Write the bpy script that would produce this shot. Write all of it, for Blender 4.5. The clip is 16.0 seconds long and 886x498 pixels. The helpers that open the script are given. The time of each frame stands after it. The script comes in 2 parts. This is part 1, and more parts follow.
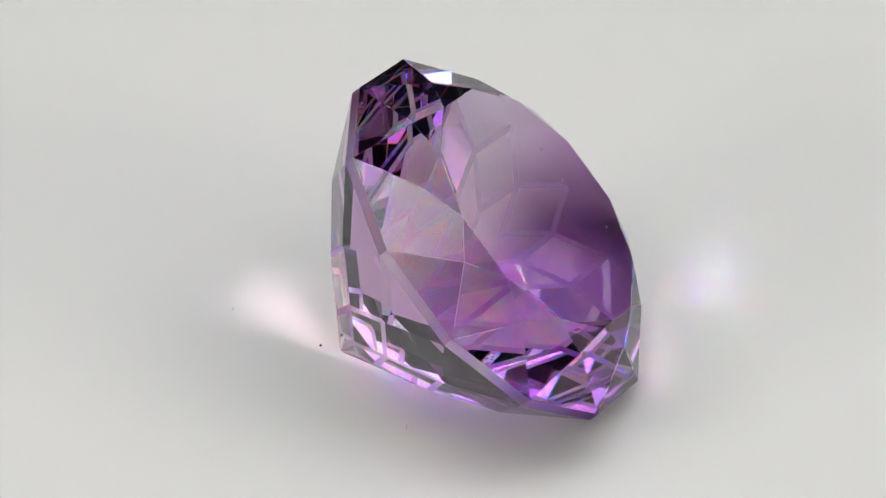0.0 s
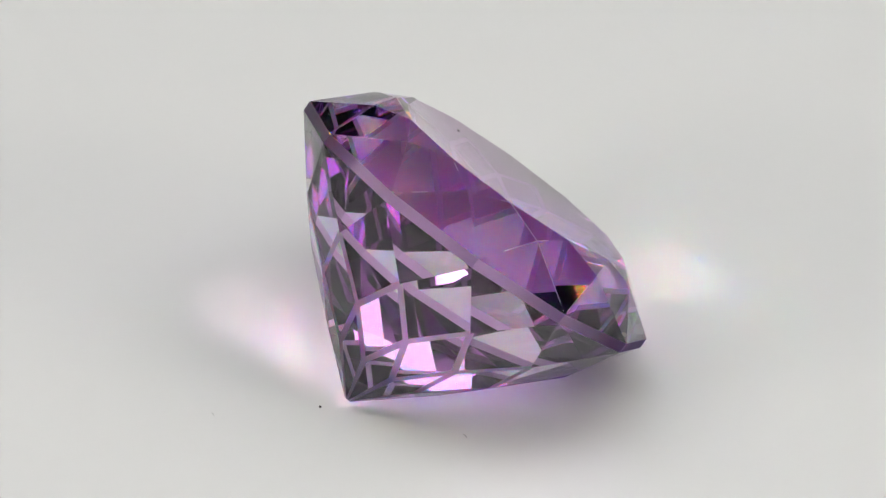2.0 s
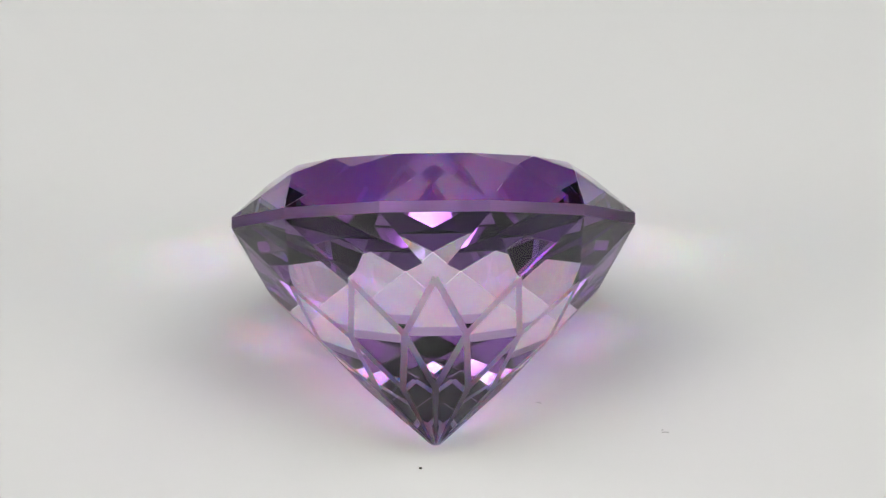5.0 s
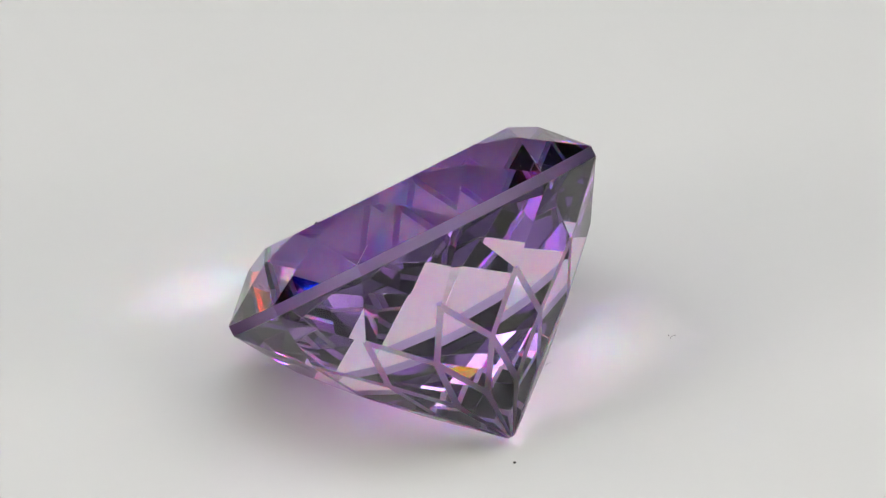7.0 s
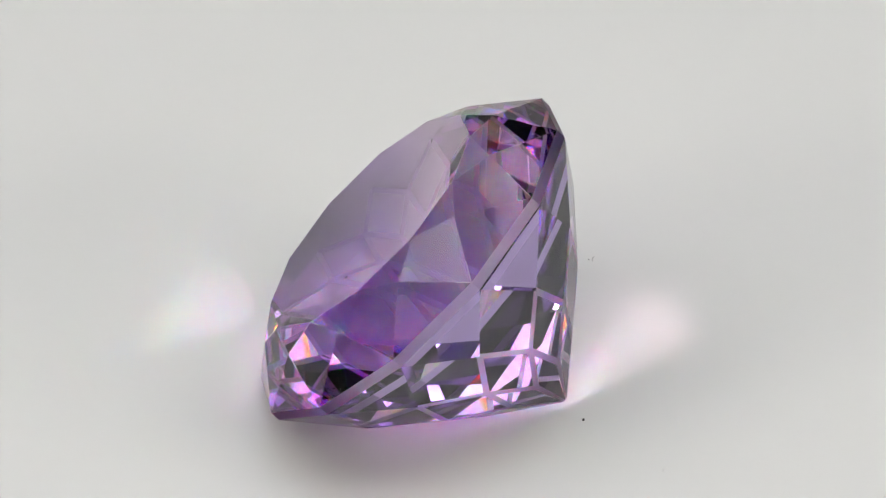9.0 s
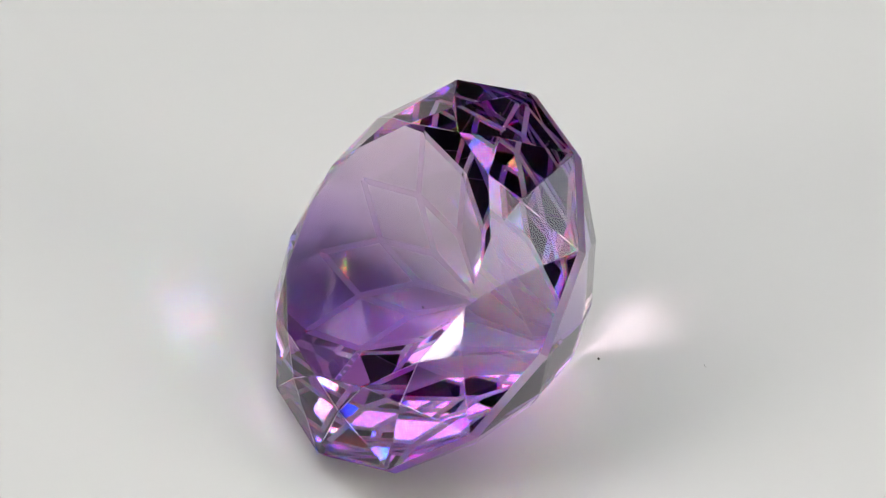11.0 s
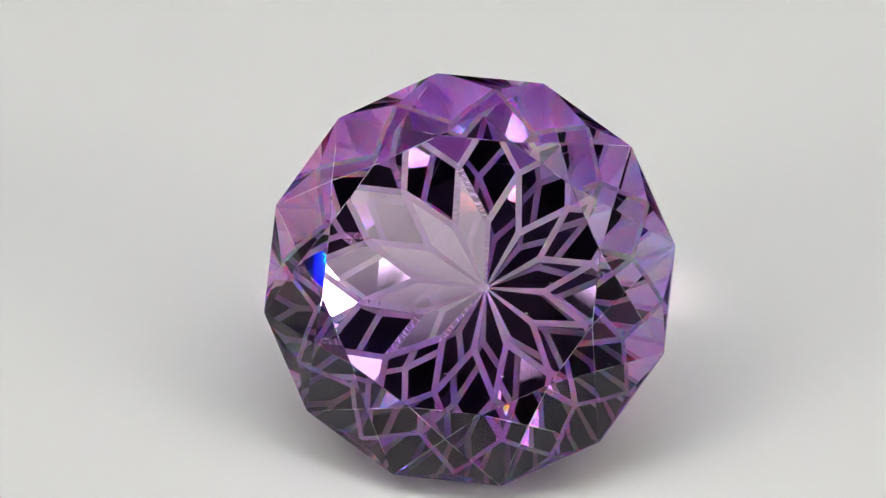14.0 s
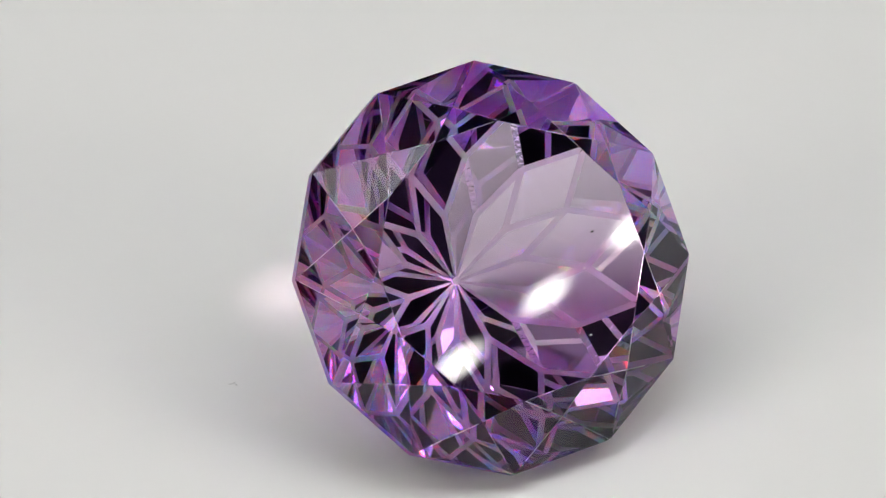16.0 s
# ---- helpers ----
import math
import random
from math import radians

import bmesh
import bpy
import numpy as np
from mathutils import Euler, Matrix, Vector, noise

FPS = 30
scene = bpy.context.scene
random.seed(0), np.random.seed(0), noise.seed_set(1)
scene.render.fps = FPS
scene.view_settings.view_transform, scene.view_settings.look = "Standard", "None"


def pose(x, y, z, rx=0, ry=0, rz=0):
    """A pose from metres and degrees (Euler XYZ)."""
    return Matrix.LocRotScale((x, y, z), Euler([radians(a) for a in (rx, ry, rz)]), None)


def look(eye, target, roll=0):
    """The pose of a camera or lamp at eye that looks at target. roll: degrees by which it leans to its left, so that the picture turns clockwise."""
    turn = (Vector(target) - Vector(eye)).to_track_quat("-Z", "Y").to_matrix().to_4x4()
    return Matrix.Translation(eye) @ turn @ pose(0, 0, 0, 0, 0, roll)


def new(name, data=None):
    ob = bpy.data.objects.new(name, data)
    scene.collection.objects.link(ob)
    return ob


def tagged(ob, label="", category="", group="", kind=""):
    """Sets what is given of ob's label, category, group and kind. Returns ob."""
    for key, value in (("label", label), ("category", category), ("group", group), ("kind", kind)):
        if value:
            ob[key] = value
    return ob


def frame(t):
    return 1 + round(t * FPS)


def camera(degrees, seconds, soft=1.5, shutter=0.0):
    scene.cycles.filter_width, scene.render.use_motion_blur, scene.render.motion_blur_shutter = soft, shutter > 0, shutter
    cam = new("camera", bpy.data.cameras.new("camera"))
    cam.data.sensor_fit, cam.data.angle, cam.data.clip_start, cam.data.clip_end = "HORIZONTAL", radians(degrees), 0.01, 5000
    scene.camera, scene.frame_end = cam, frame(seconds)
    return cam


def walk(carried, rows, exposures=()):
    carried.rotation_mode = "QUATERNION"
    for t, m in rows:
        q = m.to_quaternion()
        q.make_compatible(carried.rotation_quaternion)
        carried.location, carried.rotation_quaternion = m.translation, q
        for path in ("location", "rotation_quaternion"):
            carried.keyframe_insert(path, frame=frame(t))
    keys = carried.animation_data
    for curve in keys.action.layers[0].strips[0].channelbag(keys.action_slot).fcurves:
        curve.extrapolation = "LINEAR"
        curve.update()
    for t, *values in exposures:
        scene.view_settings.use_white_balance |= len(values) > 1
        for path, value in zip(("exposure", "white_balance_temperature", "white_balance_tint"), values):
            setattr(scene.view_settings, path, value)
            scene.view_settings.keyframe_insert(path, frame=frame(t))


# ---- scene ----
R = 0.0125            # girdle radius of the stone
SECONDS = 16.0
EYE = Vector((0.0, -21.9664, 19.5029)) * R
YAW, PITCH, ROLL = radians(-0.1495), radians(-40.4041), -0.8695
AIM = Vector((math.sin(YAW) * math.cos(PITCH), math.cos(YAW) * math.cos(PITCH), math.sin(PITCH)))

cam = camera(8.4346, SECONDS, soft=1.3, shutter=0.2)
walk(cam, [(0.0, look(EYE, EYE + AIM, ROLL)), (SECONDS, look(EYE, EYE + AIM, ROLL))])

# ---- light ----
world = bpy.data.worlds.new("room_air")
scene.world = world
world.use_nodes = True
world.node_tree.nodes["Background"].inputs["Color"].default_value = (0.86, 0.91, 1.0, 1)
world.node_tree.nodes["Background"].inputs["Strength"].default_value = 0.035
scene.view_settings.exposure = 0.47
# light that the stone bends onto the disc stays sharp and at full strength
scene.cycles.blur_glossy = 0.0
scene.cycles.sample_clamp_indirect = 0.0
LED_GLOW, SIDE_GLOW, FRONT_GLOW = 26.0, 22.0, 10.0
FILL_PANEL_GLOW, FILL_BOX_GLOW, STRIP_GLOW = 2.8, 1.75, 16.0


# ---- materials ----
def material(name):
    mat = bpy.data.materials.new(name)
    mat.use_nodes = True
    nodes, links = mat.node_tree.nodes, mat.node_tree.links
    return mat, nodes, links, nodes["Principled BSDF"]


def matt(name, colour, rough=0.6, grain=400.0, vary=0.03, bump=0.05, metal=0.0):
    """A painted or plastic surface with fine grain and broad, faint unevenness."""
    mat, nodes, links, bsdf = material(name)
    coord = nodes.new("ShaderNodeTexCoord")
    broad = nodes.new("ShaderNodeTexNoise")
    broad.inputs["Scale"].default_value = grain / 12
    fine = nodes.new("ShaderNodeTexNoise")
    fine.inputs["Scale"].default_value = grain
    fine.inputs["Detail"].default_value = 6
    for tex in (broad, fine):
        links.new(coord.outputs["Object"], tex.inputs["Vector"])
    mix = nodes.new("ShaderNodeMix")
    mix.data_type = "RGBA"
    mix.inputs["A"].default_value = (*[c * (1 - vary) for c in colour], 1)
    mix.inputs["B"].default_value = (*[min(1, c * (1 + vary)) for c in colour], 1)
    links.new(broad.outputs["Fac"], mix.inputs["Factor"])
    links.new(mix.outputs["Result"], bsdf.inputs["Base Color"])
    relief = nodes.new("ShaderNodeBump")
    relief.inputs["Strength"].default_value = bump
    relief.inputs["Distance"].default_value = 0.0002
    links.new(fine.outputs["Fac"], relief.inputs["Height"])
    links.new(relief.outputs["Normal"], bsdf.inputs["Normal"])
    bsdf.inputs["Roughness"].default_value = rough
    bsdf.inputs["Metallic"].default_value = metal
    return mat


def glowing(name, colour, strength):
    mat, nodes, links, bsdf = material(name)
    bsdf.inputs["Base Color"].default_value = (0.8, 0.8, 0.8, 1)
    bsdf.inputs["Emission Color"].default_value = (*colour, 1)
    bsdf.inputs["Emission Strength"].default_value = strength
    return mat


def bead(name, colour, strength, core=0.08):
    """A diode under a frosted lens: hottest in the middle."""
    mat = glowing(name, colour, strength)
    nodes, links = mat.node_tree.nodes, mat.node_tree.links
    coord = nodes.new("ShaderNodeTexCoord")
    far = nodes.new("ShaderNodeVectorMath")
    far.operation = "DISTANCE"
    far.inputs[1].default_value = (0.5, 0.5, 0.5)
    flat = nodes.new("ShaderNodeVectorMath")
    flat.operation = "MULTIPLY_ADD"
    flat.inputs[1].default_value = (1, 1, 0)
    flat.inputs[2].default_value = (0, 0, 0.5)
    links.new(coord.outputs["Generated"], flat.inputs[0])
    links.new(flat.outputs[0], far.inputs[0])
    fall = nodes.new("ShaderNodeMapRange")
    fall.interpolation_type = "SMOOTHSTEP"
    fall.inputs["From Min"].default_value = 0.5
    fall.inputs["From Max"].default_value = core
    fall.inputs["To Max"].default_value = strength
    links.new(far.outputs["Value"], fall.inputs["Value"])
    links.new(fall.outputs["Result"], nodes["Principled BSDF"].inputs["Emission Strength"])
    return mat


def zones(nodes, links, coord):
    """Gives a function that mixes a rosy and a bluish tint across the stone and, where given, a second such pair for the dense zone along one flank."""
    apart = nodes.new("ShaderNodeSeparateXYZ")
    links.new(coord.outputs["Object"], apart.inputs["Vector"])
    cloud = nodes.new("ShaderNodeTexNoise")
    cloud.inputs["Scale"].default_value = 90.0
    links.new(coord.outputs["Object"], cloud.inputs["Vector"])
    drift = nodes.new("ShaderNodeMath")
    drift.operation = "MULTIPLY_ADD"
    drift.inputs[1].default_value = 0.30 * R
    links.new(cloud.outputs["Fac"], drift.inputs[0])
    links.new(apart.outputs["Y"], drift.inputs[2])
    zone = nodes.new("ShaderNodeMapRange")
    dense = nodes.new("ShaderNodeMapRange")
    for ramp, source, start, end in ((zone, apart.outputs["X"], -0.9, 0.9), (dense, drift.outputs["Value"], 0.30, -0.27)):
        ramp.interpolation_type = "SMOOTHSTEP"
        ramp.inputs["From Min"].default_value = start * R
        ramp.inputs["From Max"].default_value = end * R
        links.new(source, ramp.inputs["Value"])

    def zoned(tints):
        sides = []
        for rosy, bluish in zip(tints[::2], tints[1::2]):
            mix = nodes.new("ShaderNodeMix")
            mix.data_type = "RGBA"
            mix.inputs["A"].default_value = (*rosy, 1)
            mix.inputs["B"].default_value = (*bluish, 1)
            links.new(zone.outputs["Result"], mix.inputs["Factor"])
            sides.append(mix.outputs["Result"])
        if len(sides) == 1:
            return sides[0]
        deep = nodes.new("ShaderNodeMix")
        deep.data_type = "RGBA"
        links.new(sides[0], deep.inputs["A"])
        links.new(sides[1], deep.inputs["B"])
        links.new(dense.outputs["Result"], deep.inputs["Factor"])
        return deep.outputs["Result"]

    return zoned


def crystal(name, clear, inner, rough=0.0, ior=1.55, fire=0.0):
    """Violet quartz, tinted faintly where light passes a face and more where it is thrown back inside.
    clear, inner: tints for the two sides of the stone and, where given, for the dense zone along one flank."""
    mat, nodes, links, bsdf = material(name)
    nodes.remove(bsdf)
    coord = nodes.new("ShaderNodeTexCoord")
    fine = nodes.new("ShaderNodeTexNoise")
    fine.inputs["Scale"].default_value = 700.0
    fine.inputs["Detail"].default_value = 4
    links.new(coord.outputs["Object"], fine.inputs["Vector"])
    zoned = zones(nodes, links, coord)
    haze = nodes.new("ShaderNodeMapRange")
    haze.inputs["From Min"].default_value = 0.62
    haze.inputs["From Max"].default_value = 0.80
    haze.inputs["To Min"].default_value = rough
    haze.inputs["To Max"].default_value = rough + 0.05
    links.new(fine.outputs["Fac"], haze.inputs["Value"])
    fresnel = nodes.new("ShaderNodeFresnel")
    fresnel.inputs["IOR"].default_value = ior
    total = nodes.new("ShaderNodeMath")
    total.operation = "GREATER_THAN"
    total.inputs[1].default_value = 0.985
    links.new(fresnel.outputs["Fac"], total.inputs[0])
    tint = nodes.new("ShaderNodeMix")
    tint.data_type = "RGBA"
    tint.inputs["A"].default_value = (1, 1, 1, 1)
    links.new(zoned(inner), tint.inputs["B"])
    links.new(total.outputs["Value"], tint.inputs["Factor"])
    gloss = nodes.new("ShaderNodeBsdfAnisotropic")
    links.new(tint.outputs["Result"], gloss.inputs["Color"])
    links.new(haze.outputs["Result"], gloss.inputs["Roughness"])
    bands = nodes.new("ShaderNodeSeparateColor")
    links.new(zoned(clear), bands.inputs["Color"])
    bend = None
    for names, spread in ((("Red",), -fire), (("Green",), 0.0), (("Blue",), fire)) if fire else ((("Red", "Green", "Blue"), 0.0),):
        only = nodes.new("ShaderNodeCombineColor")
        for band in names:
            links.new(bands.outputs[band], only.inputs[band])
        lobe = nodes.new("ShaderNodeBsdfRefraction")
        lobe.inputs["IOR"].default_value = ior + spread
        links.new(only.outputs["Color"], lobe.inputs["Color"])
        links.new(haze.outputs["Result"], lobe.inputs["Roughness"])
        if bend is None:
            bend = lobe
        else:
            both = nodes.new("ShaderNodeAddShader")
            links.new(bend.outputs[0], both.inputs[0])
            links.new(lobe.outputs[0], both.inputs[1])
            bend = both
    blend = nodes.new("ShaderNodeMixShader")
    links.new(fresnel.outputs["Fac"], blend.inputs["Fac"])
    links.new(bend.outputs[0], blend.inputs[1])
    links.new(gloss.outputs["BSDF"], blend.inputs[2])
    links.new(blend.outputs["Shader"], nodes["Material Output"].inputs["Surface"])
    return mat


def frosted(name, tints, rough=0.5, ior=1.55, patchy=0.0):
    """Ground, unpolished quartz; patchy: how far the polish varies from place to place."""
    mat, nodes, links, bsdf = material(name)
    nodes.remove(bsdf)
    coord = nodes.new("ShaderNodeTexCoord")
    fine = nodes.new("ShaderNodeTexNoise")
    fine.inputs["Scale"].default_value = 3000.0
    links.new(coord.outputs["Object"], fine.inputs["Vector"])
    relief = nodes.new("ShaderNodeBump")
    relief.inputs["Strength"].default_value = 0.15
    relief.inputs["Distance"].default_value = 0.00005
    links.new(fine.outputs["Fac"], relief.inputs["Height"])
    glass = nodes.new("ShaderNodeBsdfGlass")
    glass.inputs["IOR"].default_value = ior
    wear = nodes.new("ShaderNodeTexNoise")
    wear.inputs["Scale"].default_value = 260.0
    links.new(coord.outputs["Object"], wear.inputs["Vector"])
    polish = nodes.new("ShaderNodeMapRange")
    polish.inputs["From Min"].default_value = 0.35
    polish.inputs["From Max"].default_value = 0.65
    polish.inputs["To Min"].default_value = rough - patchy
    polish.inputs["To Max"].default_value = rough + patchy
    links.new(wear.outputs["Fac"], polish.inputs["Value"])
    links.new(polish.outputs["Result"], glass.inputs["Roughness"])
    links.new(zones(nodes, links, coord)(tints), glass.inputs["Color"])
    links.new(relief.outputs["Normal"], glass.inputs["Normal"])
    links.new(glass.outputs["BSDF"], nodes["Material Output"].inputs["Surface"])
    return mat


BOARD = matt("board_white", (0.78, 0.78, 0.77), 0.7, 300.0, 0.02)
WHITE = matt("turntable_white", (0.80, 0.80, 0.79), 0.55, 900.0, 0.012, 0.04)
DARK = matt("room_dark", (0.10, 0.10, 0.11), 0.8, 20.0, 0.2)
HOUSING = matt("lamp_housing", (0.12, 0.12, 0.13), 0.4, 500.0, 0.1)
LED = bead("led_white", (1.0, 0.98, 0.92), LED_GLOW, 0.03)
SIDE_LED = bead("led_side", (1.0, 0.985, 0.945), SIDE_GLOW)
MID_LED = bead("led_mid", (1.0, 0.98, 0.91), 16.0, 0.08)
FRONT_LED = bead("led_front", (1.0, 1.0, 0.99), FRONT_GLOW, 0.06)
LINT = matt("dust_pale", (0.75, 0.74, 0.72), 0.9, 9000.0, 0.2)
GREY = matt("lint_grey", (0.30, 0.29, 0.28), 0.9, 9000.0, 0.2)
SPECK = matt("dust_dark", (0.06, 0.055, 0.05), 0.9, 9000.0, 0.3)
FIRE = 0.0038         # how far the stone bends red less and blue more
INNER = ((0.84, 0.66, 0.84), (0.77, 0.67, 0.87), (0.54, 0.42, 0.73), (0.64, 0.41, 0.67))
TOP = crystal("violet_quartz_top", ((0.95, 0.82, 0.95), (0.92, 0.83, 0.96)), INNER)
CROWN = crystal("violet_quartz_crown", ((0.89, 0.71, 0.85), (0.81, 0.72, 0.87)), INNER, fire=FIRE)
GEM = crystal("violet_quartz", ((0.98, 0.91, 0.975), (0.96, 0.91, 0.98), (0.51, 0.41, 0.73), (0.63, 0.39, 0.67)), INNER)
FROST = frosted("ground_quartz", patchy=0.05, tints=((0.95, 0.87, 0.95), (0.93, 0.87, 0.95), (0.55, 0.45, 0.75), (0.65, 0.43, 0.70)))
WORN = frosted("worn_edge", ((0.97, 0.92, 0.97), (0.95, 0.92, 0.98)), 0.22, patchy=0.12)
FILL_PANEL = glowing("fill_panel_white", (0.89, 0.945, 1.0), FILL_PANEL_GLOW)
FILL_BOX = glowing("fill_box_white", (0.996, 0.967, 0.928), FILL_BOX_GLOW)
STRIP = glowing("strip_white", (1.0, 0.945, 0.86), STRIP_GLOW)


# ---- building helpers ----
def part(name, bm, mat, parent=None, label=""):
    mesh = bpy.data.meshes.new(name)
    bm.to_mesh(mesh)
    bm.free()
    mesh.materials.append(mat)
    ob = new(name, mesh)
    ob.parent = parent
    return tagged(ob, label)


def box(bm, lo, hi):
    made = bmesh.ops.create_cube(bm, size=1.0)["verts"]
    lo, hi = Vector(lo), Vector(hi)
    for v in made:
        v.co = Vector([lo[i] + (v.co[i] + 0.5) * (hi[i] - lo[i]) for i in range(3)])
    return made


def lathe(bm, profile, steps=96):
    """Closed body of revolution from (radius, height) pairs, bottom to top."""
    rings = []
    for r, z in profile:
        rings.append([bm.verts.new((r * math.cos(a), r * math.sin(a), z))
                      for a in (2 * math.pi * k / steps for k in range(steps))])
    for lo, hi in zip(rings, rings[1:]):
        for k in range(steps):
            j = (k + 1) % steps
            bm.faces.new((lo[k], lo[j], hi[j], hi[k]))
    bm.faces.new(rings[0][::-1])
    bm.faces.new(rings[-1])


# ---- the place: turntable on a white board in a dark room ----
def build_turntable():
    table = new("turntable")
    bm = bmesh.new()
    lathe(bm, [(0.0880, -0.0030), (0.0890, -0.0024), (0.0890, -0.0006), (0.0884, 0.0)], 128)
    part("top_plate", bm, WHITE, table, "smooth white plastic plate")
    bm = bmesh.new()
    lathe(bm, [(0.084, -0.0115), (0.086, -0.0105), (0.086, -0.0031)], 96)
    part("drum", bm, WHITE, table)
    return tagged(table, "smooth white plastic turntable disc turning slowly", "turntable")


def build_room():
    bm = bmesh.new()
    box(bm, (-0.45, -0.40, -0.030), (0.45, 0.42, -0.0116))
    tagged(part("floor", bm, BOARD), "plain white board under the turntable", kind="structure")
    for name, lo, hi in (("room_floor", (-1.6, -1.6, -0.80), (1.6, 1.6, -0.78)),
                         ("ceiling", (-1.6, -1.6, 1.7), (1.6, 1.6, 1.72)),
                         ("wall_back", (-1.6, 1.6, -0.8), (1.6, 1.62, 1.7)),
                         ("wall_front", (-1.6, -1.62, -0.8), (1.6, -1.6, 1.7)),
                         ("wall_left", (-1.62, -1.6, -0.8), (-1.6, 1.6, 1.7)),
                         ("wall_right", (1.6, -1.6, -0.8), (1.62, 1.6, 1.7))):
        bm = bmesh.new()
        box(bm, lo, hi)
        tagged(part(name, bm, DARK), "plain dark wall of the unlit room", kind="structure")
    bm = bmesh.new()
    box(bm, (-0.6, -0.5, -0.06), (0.6, 0.5, -0.030))
    for x in (-0.57, 0.53):
        for y in (-0.47, 0.43):
            box(bm, (x, y, -0.78), (x + 0.04, y + 0.04, -0.06))
    tagged(part("table_stand", bm, DARK), "dark table that carries the white board", kind="structure")


def stand(lamp, at):
    """A thin pole that holds a lamp, up from a round foot on the board."""
    back = lamp.matrix_world.inverted() @ Matrix.Translation((at.x * 1.04, at.y * 1.04, -0.0116))
    bm = bmesh.new()
    lathe(bm, [(0.030, 0.0), (0.031, 0.003), (0.026, 0.006), (0.005, 0.009)], 32)
    part("foot", bm, HOUSING, lamp).matrix_basis = back
    bm = bmesh.new()
    lathe(bm, [(0.004, 0.008), (0.004, at.z + 0.0116 + 0.012)], 16)
    part("pole", bm, HOUSING, lamp).matrix_basis = back


def build_lamp(azimuth, elevation, distance, columns, rows, gap, bulb, turn=0.0, light=None, long=1.0):
    """An LED lamp: a shallow housing with round diodes, facing the stone."""
    a, e = radians(azimuth), radians(elevation)
    at = Vector((math.cos(e) * math.cos(a), math.cos(e) * math.sin(a), math.sin(e))) * distance
    lamp = new("led_lamp")
    lamp.matrix_world = look(at, (0, 0, R * 0.8), turn)
    w, h = (columns - 1) * gap / 2 + bulb * 1.5, (rows - 1) * gap / 2 + bulb * 1.5
    bm = bmesh.new()
    box(bm, (-w, -h, 0.001), (w, h, 0.014))
    bmesh.ops.bevel(bm, geom=bm.edges[:], offset=0.002, segments=2, affect="EDGES")
    part("housing", bm, HOUSING, lamp)
    for i in range(columns):
        for j in range(rows):
            bm = bmesh.new()
            bmesh.ops.create_circle(bm, cap_ends=True, radius=bulb, segments=20)
            bmesh.ops.rotate(bm, verts=bm.verts[:], matrix=Matrix.Rotation(math.pi, 3, "X"))
            bmesh.ops.scale(bm, verts=bm.verts[:], vec=(long, 1, 1))
            made = bmesh.ops.extrude_face_region(bm, geom=bm.faces[:])["geom"]
            bmesh.ops.translate(bm, verts=[v for v in made if isinstance(v, bmesh.types.BMVert)], vec=(0, 0, -0.0015))
            bmesh.ops.translate(bm, verts=bm.verts[:], vec=((i - (columns - 1) / 2) * gap, (j - (rows - 1) / 2) * gap, 0.001))
            bmesh.ops.recalc_face_normals(bm, faces=bm.faces[:])
            part("diode", bm, light or LED, lamp)
    stand(lamp, at)
    return tagged(lamp, "small LED lamp with a row of round white diodes", "lamp", "lamps round the turntable")


def build_arc_lamp():
    """A bow of soft LEDs over the lens, in two staggered rows, hung from the ceiling."""
    lamp = new("arc_lamp")
    lamp.matrix_world = look(EYE, EYE + AIM, ROLL) @ Matrix.Translation((0.022, -0.016, 0.0))
    bm = bmesh.new()
    rings = []
    for i in range(41):
        a = radians(-46 + 92 * i / 40)
        out = Vector((math.sin(a), math.cos(a), 0))
        rings.append([bm.verts.new(out * r + Vector((0, 0, z))) for r, z in ((0.058, 0.003), (0.060, 0.001), (0.082, 0.001), (0.084, 0.003), (0.084, 0.012), (0.081, 0.014), (0.061, 0.014), (0.058, 0.012))])
    for lo, hi in zip(rings, rings[1:]):
        for k in range(8):
            bm.faces.new((lo[k], lo[(k + 1) % 8], hi[(k + 1) % 8], hi[k]))
    bm.faces.new(rings[0])
    bm.faces.new(rings[-1][::-1])
    bmesh.ops.recalc_face_normals(bm, faces=bm.faces[:])
    part("housing", bm, HOUSING, lamp)
    for radius, bulb, angles in ((0.0752, 0.0076, range(-40, 41, 10)), (0.0652, 0.0066, range(-35, 36, 10))):
        for angle in angles:
            bm = bmesh.new()
            bmesh.ops.create_circle(bm, cap_ends=True, radius=bulb, segments=24)
            made = bmesh.ops.extrude_face_region(bm, geom=bm.faces[:])["geom"]
            bmesh.ops.translate(bm, verts=[v for v in made if isinstance(v, bmesh.types.BMVert)], vec=(0, 0, -0.0015))
            a = radians(angle)
            bmesh.ops.translate(bm, verts=bm.verts[:], vec=(math.sin(a) * radius, math.cos(a) * radius, 0.0008 - (bulb - 0.0066)))
            bmesh.ops.recalc_face_normals(bm, faces=bm.faces[:])
            part("diode", bm, FRONT_LED, lamp)
    top = lamp.matrix_world @ Vector((0, 0.078, 0.008))
    bm = bmesh.new()
    lathe(bm, [(0.004, 0.0), (0.004, 1.70 - top.z)], 16)
    part("pole", bm, HOUSING, lamp).matrix_basis = lamp.matrix_world.inverted() @ Matrix.Translation(top)
    return tagged(lamp, "bow-shaped LED lamp with two rows of frosted diodes", "lamp", "lamps round the turntable")


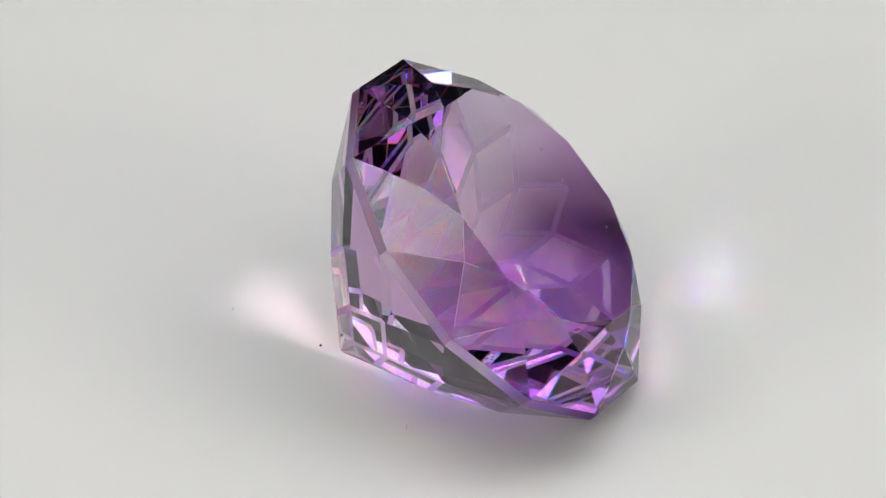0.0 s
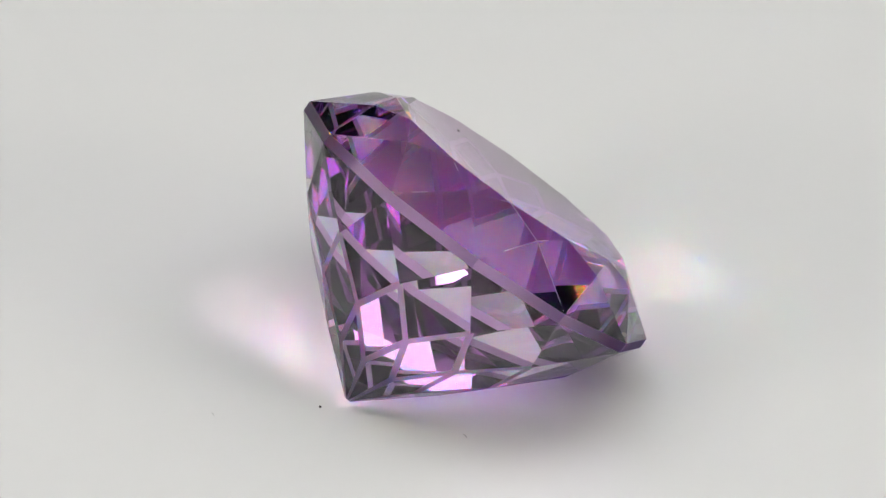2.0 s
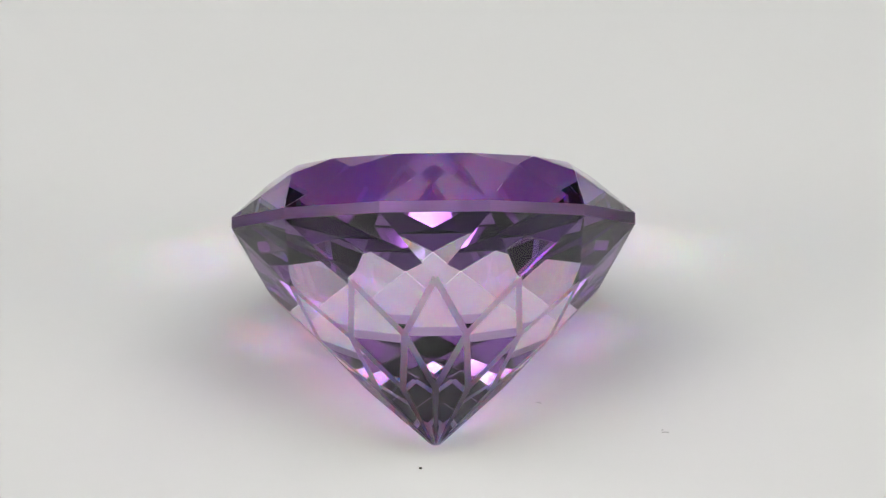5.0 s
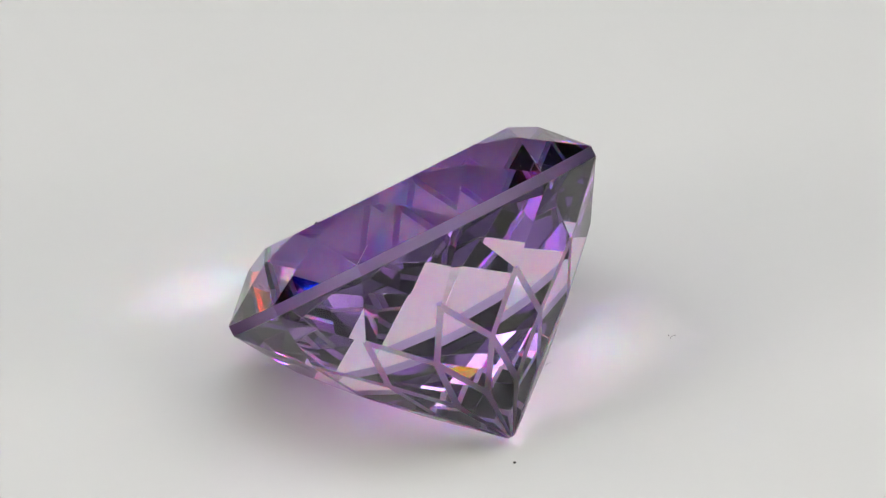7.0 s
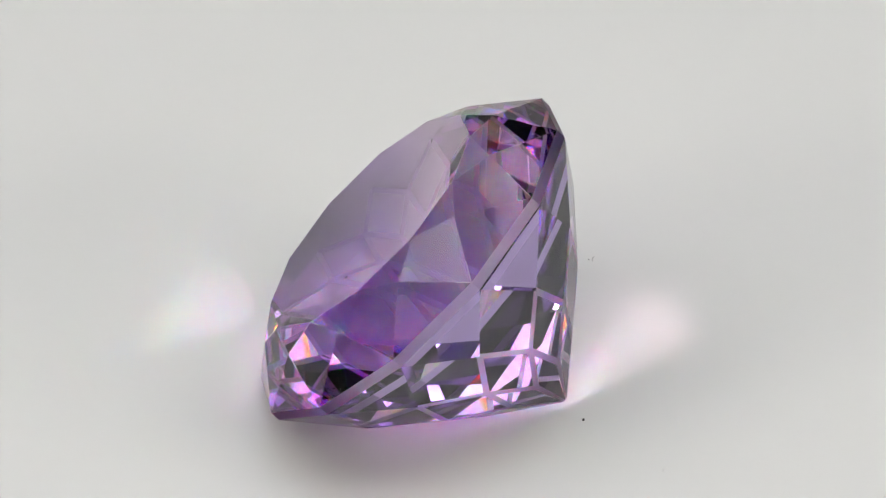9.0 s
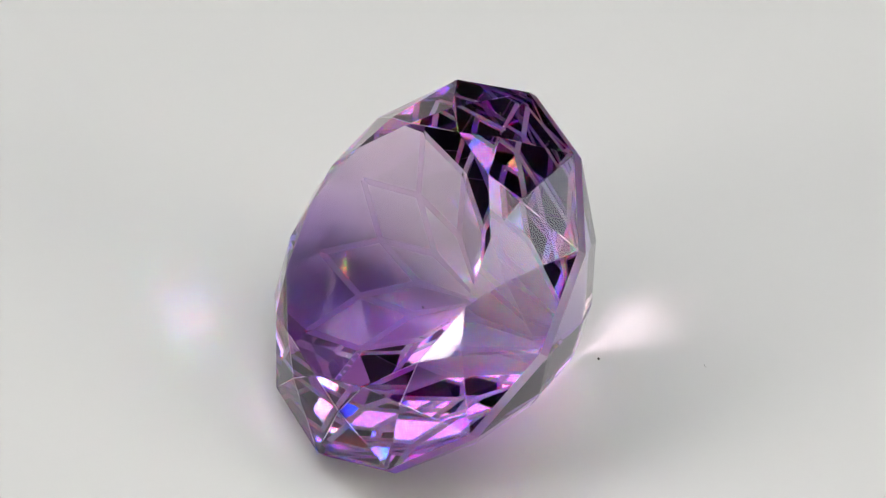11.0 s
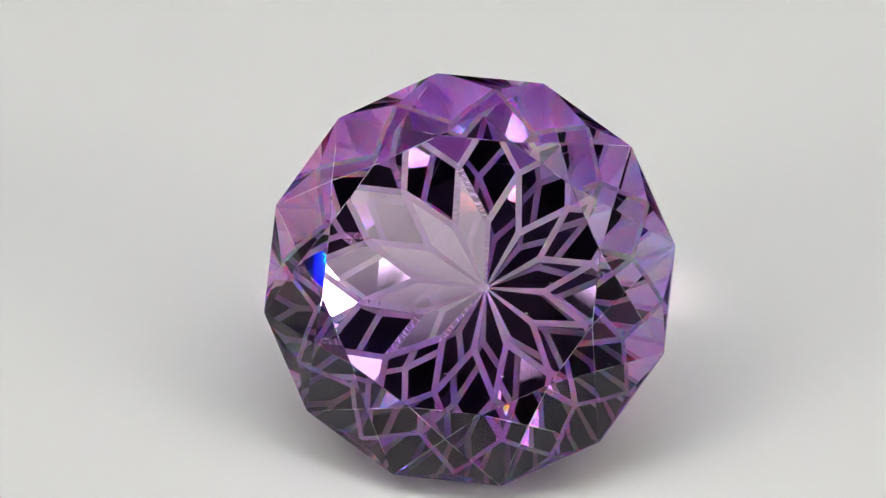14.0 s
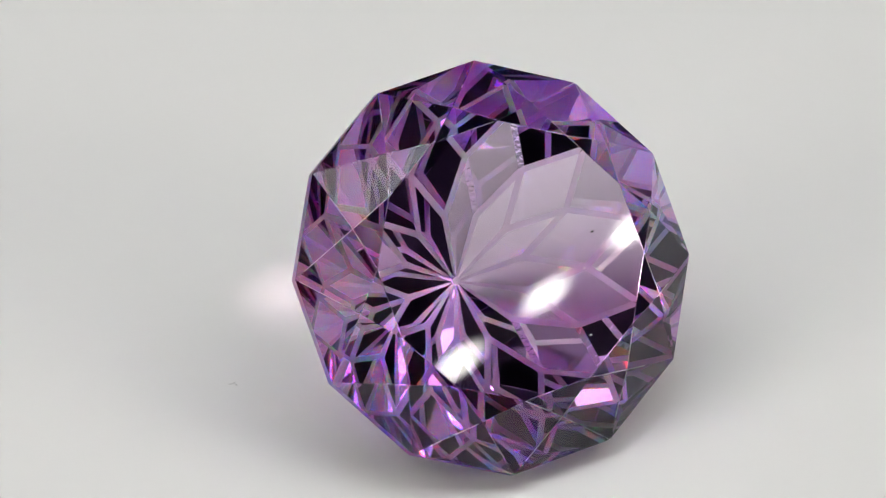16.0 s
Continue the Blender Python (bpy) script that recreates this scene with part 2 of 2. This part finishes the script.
def build_unseen_softbox(azimuth, elevation, distance, w, h, light=None):
    """A square lamp head out of view, with a white front cloth, on a pole."""
    a, e = radians(azimuth), radians(elevation)
    at = Vector((math.cos(e) * math.cos(a), math.cos(e) * math.sin(a), math.sin(e))) * distance
    lamp = new("softbox")
    lamp.matrix_world = look(at, (0, 0, R * 0.8))
    bm = bmesh.new()
    front = [bm.verts.new((x * w / 2, y * h / 2, 0)) for x, y in ((-1, -1), (1, -1), (1, 1), (-1, 1))]
    back = [bm.verts.new((v.co.x * 0.3, v.co.y * 0.3, 0.09)) for v in front]
    for k in range(4):
        j = (k + 1) % 4
        bm.faces.new((front[k], front[j], back[j], back[k]))
    bm.faces.new(back)
    bmesh.ops.recalc_face_normals(bm, faces=bm.faces[:])
    part("shell", bm, HOUSING, lamp, "black cloth shell")
    bm = bmesh.new()
    box(bm, (-w / 2 + 0.004, -h / 2 + 0.004, -0.002), (w / 2 - 0.004, h / 2 - 0.004, 0.002))
    part("front_cloth", bm, light or FILL_BOX, lamp, "glowing white front cloth")
    stand(lamp, at + at.normalized() * 0.05)
    return tagged(lamp, "unseen black softbox lamp with a glowing white front", "lamp", "softboxes round the turntable")


# invented panel out of view, added to fill the disc with soft cool light
def build_fill_panel():
    lamp = new("fill_panel")
    lamp.location = (0, -0.05, 1.70)
    bm = bmesh.new()
    box(bm, (-0.52, -0.37, -0.05), (0.52, 0.37, 0.0))
    part("frame", bm, HOUSING, lamp)
    bm = bmesh.new()
    box(bm, (-0.50, -0.35, -0.055), (0.50, 0.35, -0.0501))
    part("diffuser", bm, FILL_PANEL, lamp)
    return tagged(lamp, "added flat white fill panel in a dark frame, out of view", "ceiling light")


# ---- the stone ----
STEP = math.pi / 6
TABLE = (0.672, 1.362)
CROWN_MID = (0.780, 1.2985)
GIRDLE_TOP, GIRDLE_LOW = 1.1060, 1.0522
ROW_A = (0.78951, 0.75444)
ROW_B = (0.56820, 0.51062)
ROW_C = (0.31301, 0.27170)
TILT, SPIN = 44.4710, 105.8390
CULET = Vector((0.1045, 0.5783, 0.0356))


def ring(rad, height, half=0):
    """Twelve points round the stone's axis; half: between the girdle's corners."""
    return [(R * rad * math.cos(a), R * rad * math.sin(a), R * height)
            for a in (radians(SPIN) - (k + 0.5 * half) * STEP for k in range(12))]


def faceted(polygons):
    bm = bmesh.new()
    seen = {}
    for poly in polygons:
        vs = []
        for p in poly:
            key = tuple(round(c * 1e8) for c in p)
            if key not in seen:
                seen[key] = bm.verts.new(p)
            vs.append(seen[key])
        f = bm.faces.new(vs)
        f.normal_update()
        mid = f.calc_center_median() - Vector((0, 0, R))
        if f.normal.dot(mid) < 0:
            f.normal_flip()
    return bm


def inset(poly, offsets):
    """Moves each edge of a flat polygon inwards by its (start, end) offsets and gives the new corners."""
    pts = [Vector(p) for p in poly]
    mid = sum(pts, Vector()) / len(pts)
    count = len(pts)
    lines = []
    for i in range(count):
        p, q = pts[i], pts[(i + 1) % count]
        along = (q - p).normalized()
        inward = mid - p
        inward = (inward - inward.dot(along) * along).normalized()
        p, q = p + inward * offsets[i][0], q + inward * offsets[i][1]
        lines.append((p, (q - p).normalized()))
    out = []
    for i in range(count):
        (p, d), (q, e) = lines[i - 1], lines[i]
        n = d.cross(e)
        s = (q - p).cross(e).dot(n) / n.dot(n)
        out.append(tuple(p + d * s))
    return out


EDGE = 0.0020 * R                      # half width of the worn edges of the upper facets
WIDE, FINE = 0.0165 * R, 0.0045 * R    # half widths of the ridges, away from the culet and at it


DUSTY = (9, 10)    # girdle sides that carry fine dust


def build_stone():
    stone = new("gemstone")
    t, m = ring(*TABLE), ring(*CROWN_MID, half=1)
    gu, gl = ring(1.0, GIRDLE_TOP), ring(1.0, GIRDLE_LOW)
    a, b, c = ring(*ROW_A, half=1), ring(*ROW_B), ring(*ROW_C, half=1)
    tip = (0.0, 0.0, 0.0)
    none, wide, down, up = (0, 0), (WIDE, WIDE), (WIDE, FINE), (FINE, WIDE)
    star, kite, rim, belt, upper, middle, lower = [], [], [], [], [], [], []
    thin = (EDGE, EDGE)
    for k in range(12):
        j, i = (k + 1) % 12, (k - 1) % 12
        star.append(inset((t[k], t[j], m[k]), (thin, thin, thin)))
        kite.append(inset((t[k], m[k], gu[k], m[i]), (thin, thin, thin, thin)))
        rim.append(inset((m[k], gu[k], gu[j]), (thin, none, thin)))
        belt += [(gu[k], gu[j], gl[j], gl[k])]
        upper.append(inset((gl[k], a[k], b[k], a[i]), (none, wide, wide, none)))
        middle.append(inset((a[k], b[j], c[k], b[k]), (wide, wide, wide, wide)))
        lower.append(inset((b[k], c[k], tip, c[i]), (wide, down, up, wide)))
    top = inset(t, [thin] * 12)
    skirt, ridges, edges = [], [], []
    for k in range(12):
        j, i = (k + 1) % 12, (k - 1) % 12
        u, v, w, x, y = upper[k], upper[j], middle[k], lower[k], lower[j]
        skirt.append((gl[k], gl[j], v[3], a[k], u[1]))
        ridges += [(a[k], v[3], w[0], u[1]), (u[1], w[0], w[3], u[2]), (v[3], v[2], w[1], w[0]),
                   (u[2], w[3], x[0], middle[i][1]), (w[3], x[0], x[1], w[2]), (w[1], w[2], y[3], y[0]),
                   (w[2], x[1], y[3]), (x[1], x[2], y[2], y[3])]
        p, q, n, o = star[k], star[i], kite[k], kite[j]
        edges += [(top[k], top[j], p[1], p[0]), (p[0], p[2], n[1], n[0]), (p[1], p[2], o[3], o[0]),
                  (n[1], n[2], rim[k][1], rim[k][0]), (o[3], o[2], rim[k][2], rim[k][0]),
                  (top[k], p[0], n[0], q[1]), (p[2], o[3], rim[k][0], n[1]), (gu[k], rim[k][1], n[2], rim[i][2])]
    ridges.append([f[2] for f in lower])
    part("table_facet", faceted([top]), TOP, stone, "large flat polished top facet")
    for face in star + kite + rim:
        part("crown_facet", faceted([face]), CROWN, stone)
    part("crown_edge", faceted(edges), WORN, stone, "fine worn edges between the upper facets")
    part("girdle", faceted(belt), FROST, stone, "narrow frosted ground band")
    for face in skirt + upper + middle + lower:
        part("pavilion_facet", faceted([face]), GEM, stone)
    part("facet_ridge", faceted(ridges), FROST, stone, "narrow unpolished ridges between the lower facets")
    rnd = random.Random(4)
    for x, y, size, mat in ((0.433, 0.008, 0.007, SPECK), 
                            (0.257, -0.456, 0.005, LINT), (0.335, -0.145, 0.005, LINT)):
        bm = bmesh.new()
        bmesh.ops.create_icosphere(bm, subdivisions=1, radius=size * R)
        for v in bm.verts:
            v.co = Vector((v.co.x * (1 + rnd.random()), v.co.y * 0.8, v.co.z * 0.4)) + Vector((x, y, TABLE[1] + size * 0.3)) * R
        part("fleck", bm, mat, stone, "tiny fleck of dust on the top facet")
    dust = bmesh.new()
    for k in DUSTY:
        p, q, r = Vector(gl[k]), Vector(gl[(k + 1) % 12]), Vector(a[k])
        out = (q - p).cross(r - p).normalized()
        out = out if out.dot(p - Vector((0, 0, R))) > 0 else -out
        for _ in range(26):
            u, v = sorted((rnd.random(), rnd.random() * 0.75))
            at = p * (1 - v) + q * u + r * (v - u)
            made = bmesh.ops.create_icosphere(dust, subdivisions=1, radius=R * rnd.uniform(0.0010, 0.0026))["verts"]
            bmesh.ops.translate(dust, verts=made, vec=at + out * R * 0.001)
    for k in range(12):
        p, q, r = Vector(gu[k]), Vector(gu[(k + 1) % 12]), Vector(t[k])
        for near, far, tip_at in ((p, q, Vector(m[k])), (p, r, Vector(m[k]))):
            out = (far - near).cross(tip_at - near).normalized()
            out = out if out.dot(near - Vector((0, 0, R))) > 0 else -out
            for _ in range(9):
                u, v = sorted((rnd.random(), rnd.random()))
                at = near * (1 - v) + far * u + tip_at * (v - u)
                made = bmesh.ops.create_icosphere(dust, subdivisions=1, radius=R * rnd.uniform(0.0007, 0.0018))["verts"]
                bmesh.ops.translate(dust, verts=made, vec=at + out * R * 0.0008)
    tagged(part("surface_dust", dust, LINT, stone, "fine pale dust near the girdle"), kind="stuff")
    return tagged(stone, "twelve-sided faceted violet amethyst lying on its side", "gemstone")


def build_speck(size, seed, squash=0.6):
    rnd = random.Random(seed)
    bm = bmesh.new()
    bmesh.ops.create_icosphere(bm, subdivisions=1, radius=size)
    for v in bm.verts:
        v.co *= 0.75 + 0.5 * rnd.random()
        v.co.z = v.co.z * squash + size * squash * 0.9
        v.co.x *= 1.3
    return tagged(part("dust_speck", bm, SPECK), "tiny dark speck of dust on the white disc", "dust speck", "specks of dust")


def build_fibre(length, seed):
    """A tiny bent hair lying on the disc."""
    rnd = random.Random(seed)
    bm = bmesh.new()
    thick, bend = length * 0.045, rnd.uniform(0.8, 1.6)
    rings = []
    for i in range(7):
        u = i / 6 - 0.5
        at = Vector((u * length, bend * (u * u - 0.25) * length * 0.5, thick))
        rings.append([bm.verts.new(at + Vector((0, math.cos(a), math.sin(a))) * thick) for a in (0.0, 1.571, 3.1416, 4.712)])
    for lo, hi in zip(rings, rings[1:]):
        for k in range(4):
            bm.faces.new((lo[k], lo[(k + 1) % 4], hi[(k + 1) % 4], hi[k]))
    bm.faces.new(rings[0][::-1])
    bm.faces.new(rings[-1])
    return tagged(part("lint_fibre", bm, GREY), "tiny bent grey hair on the white disc", "lint", "hairs on the disc")


table = build_turntable()
build_room()
build_fill_panel()
# the two wide softboxes are added fill, set where the top facet misses them
build_unseen_softbox(-8.0, 61.0, 0.42, 0.25, 0.23)
build_unseen_softbox(-172.0, 61.0, 0.42, 0.25, 0.23)
build_unseen_softbox(-30.0, 29.0, 0.46, 0.14, 0.05, STRIP)
build_unseen_softbox(-150.0, 29.0, 0.46, 0.14, 0.05, STRIP)
build_lamp(-36.2, 41.7, 0.38, 13, 1, 0.0132, 0.0022, 0, LED, 2.2)
build_lamp(-148.5, 39.9, 0.38, 10, 2, 0.0102, 0.0043, 24, MID_LED, 1.1)
build_lamp(168.8, 25.4, 0.34, 1, 1, 0.020, 0.0045, 0, SIDE_LED)
build_lamp(11.0, 25.0, 0.34, 1, 1, 0.020, 0.0045, 0, SIDE_LED)
build_arc_lamp()
stone = build_stone()
# place of each speck on the disc (in stone radii, at the time when the stone faces the camera), and size
SPECKS = [((0.1775, 0.6802), 0.00009), ((-0.991, 0.426), 0.00004)]
FIBRES = [((-1.003, 0.448), 0.00045), ((-0.395, 0.221), 0.00040), ((0.433, 1.139), 0.00030)]
loose = [(build_speck(size, n), Vector((x, y, 0)) * R) for n, ((x, y), size) in enumerate(SPECKS)]
loose += [(build_fibre(size, n), Vector((x, y, 0)) * R) for n, ((x, y), size) in enumerate(FIBRES)]

tilt = radians(TILT)
AXIS = Vector((0, -math.cos(tilt), math.sin(tilt)))
SIDE = Vector((1, 0, 0))
LIE = Matrix.Translation(CULET * R) @ Matrix((SIDE, AXIS.cross(SIDE), AXIS)).transposed().to_4x4()


def turned(t):
    return Matrix.Rotation(radians(-1.8152 + 18.7610 * (t - 14.5)), 4, "Z")


def motions():
    times = [0.25 * k for k in range(int(SECONDS * 4) + 1)]
    walk(table, [(t, turned(t)) for t in times])
    walk(stone, [(t, turned(t) @ LIE) for t in times])
    for ob, place in loose:
        walk(ob, [(t, turned(t) @ Matrix.Translation(place)) for t in times])


motions()
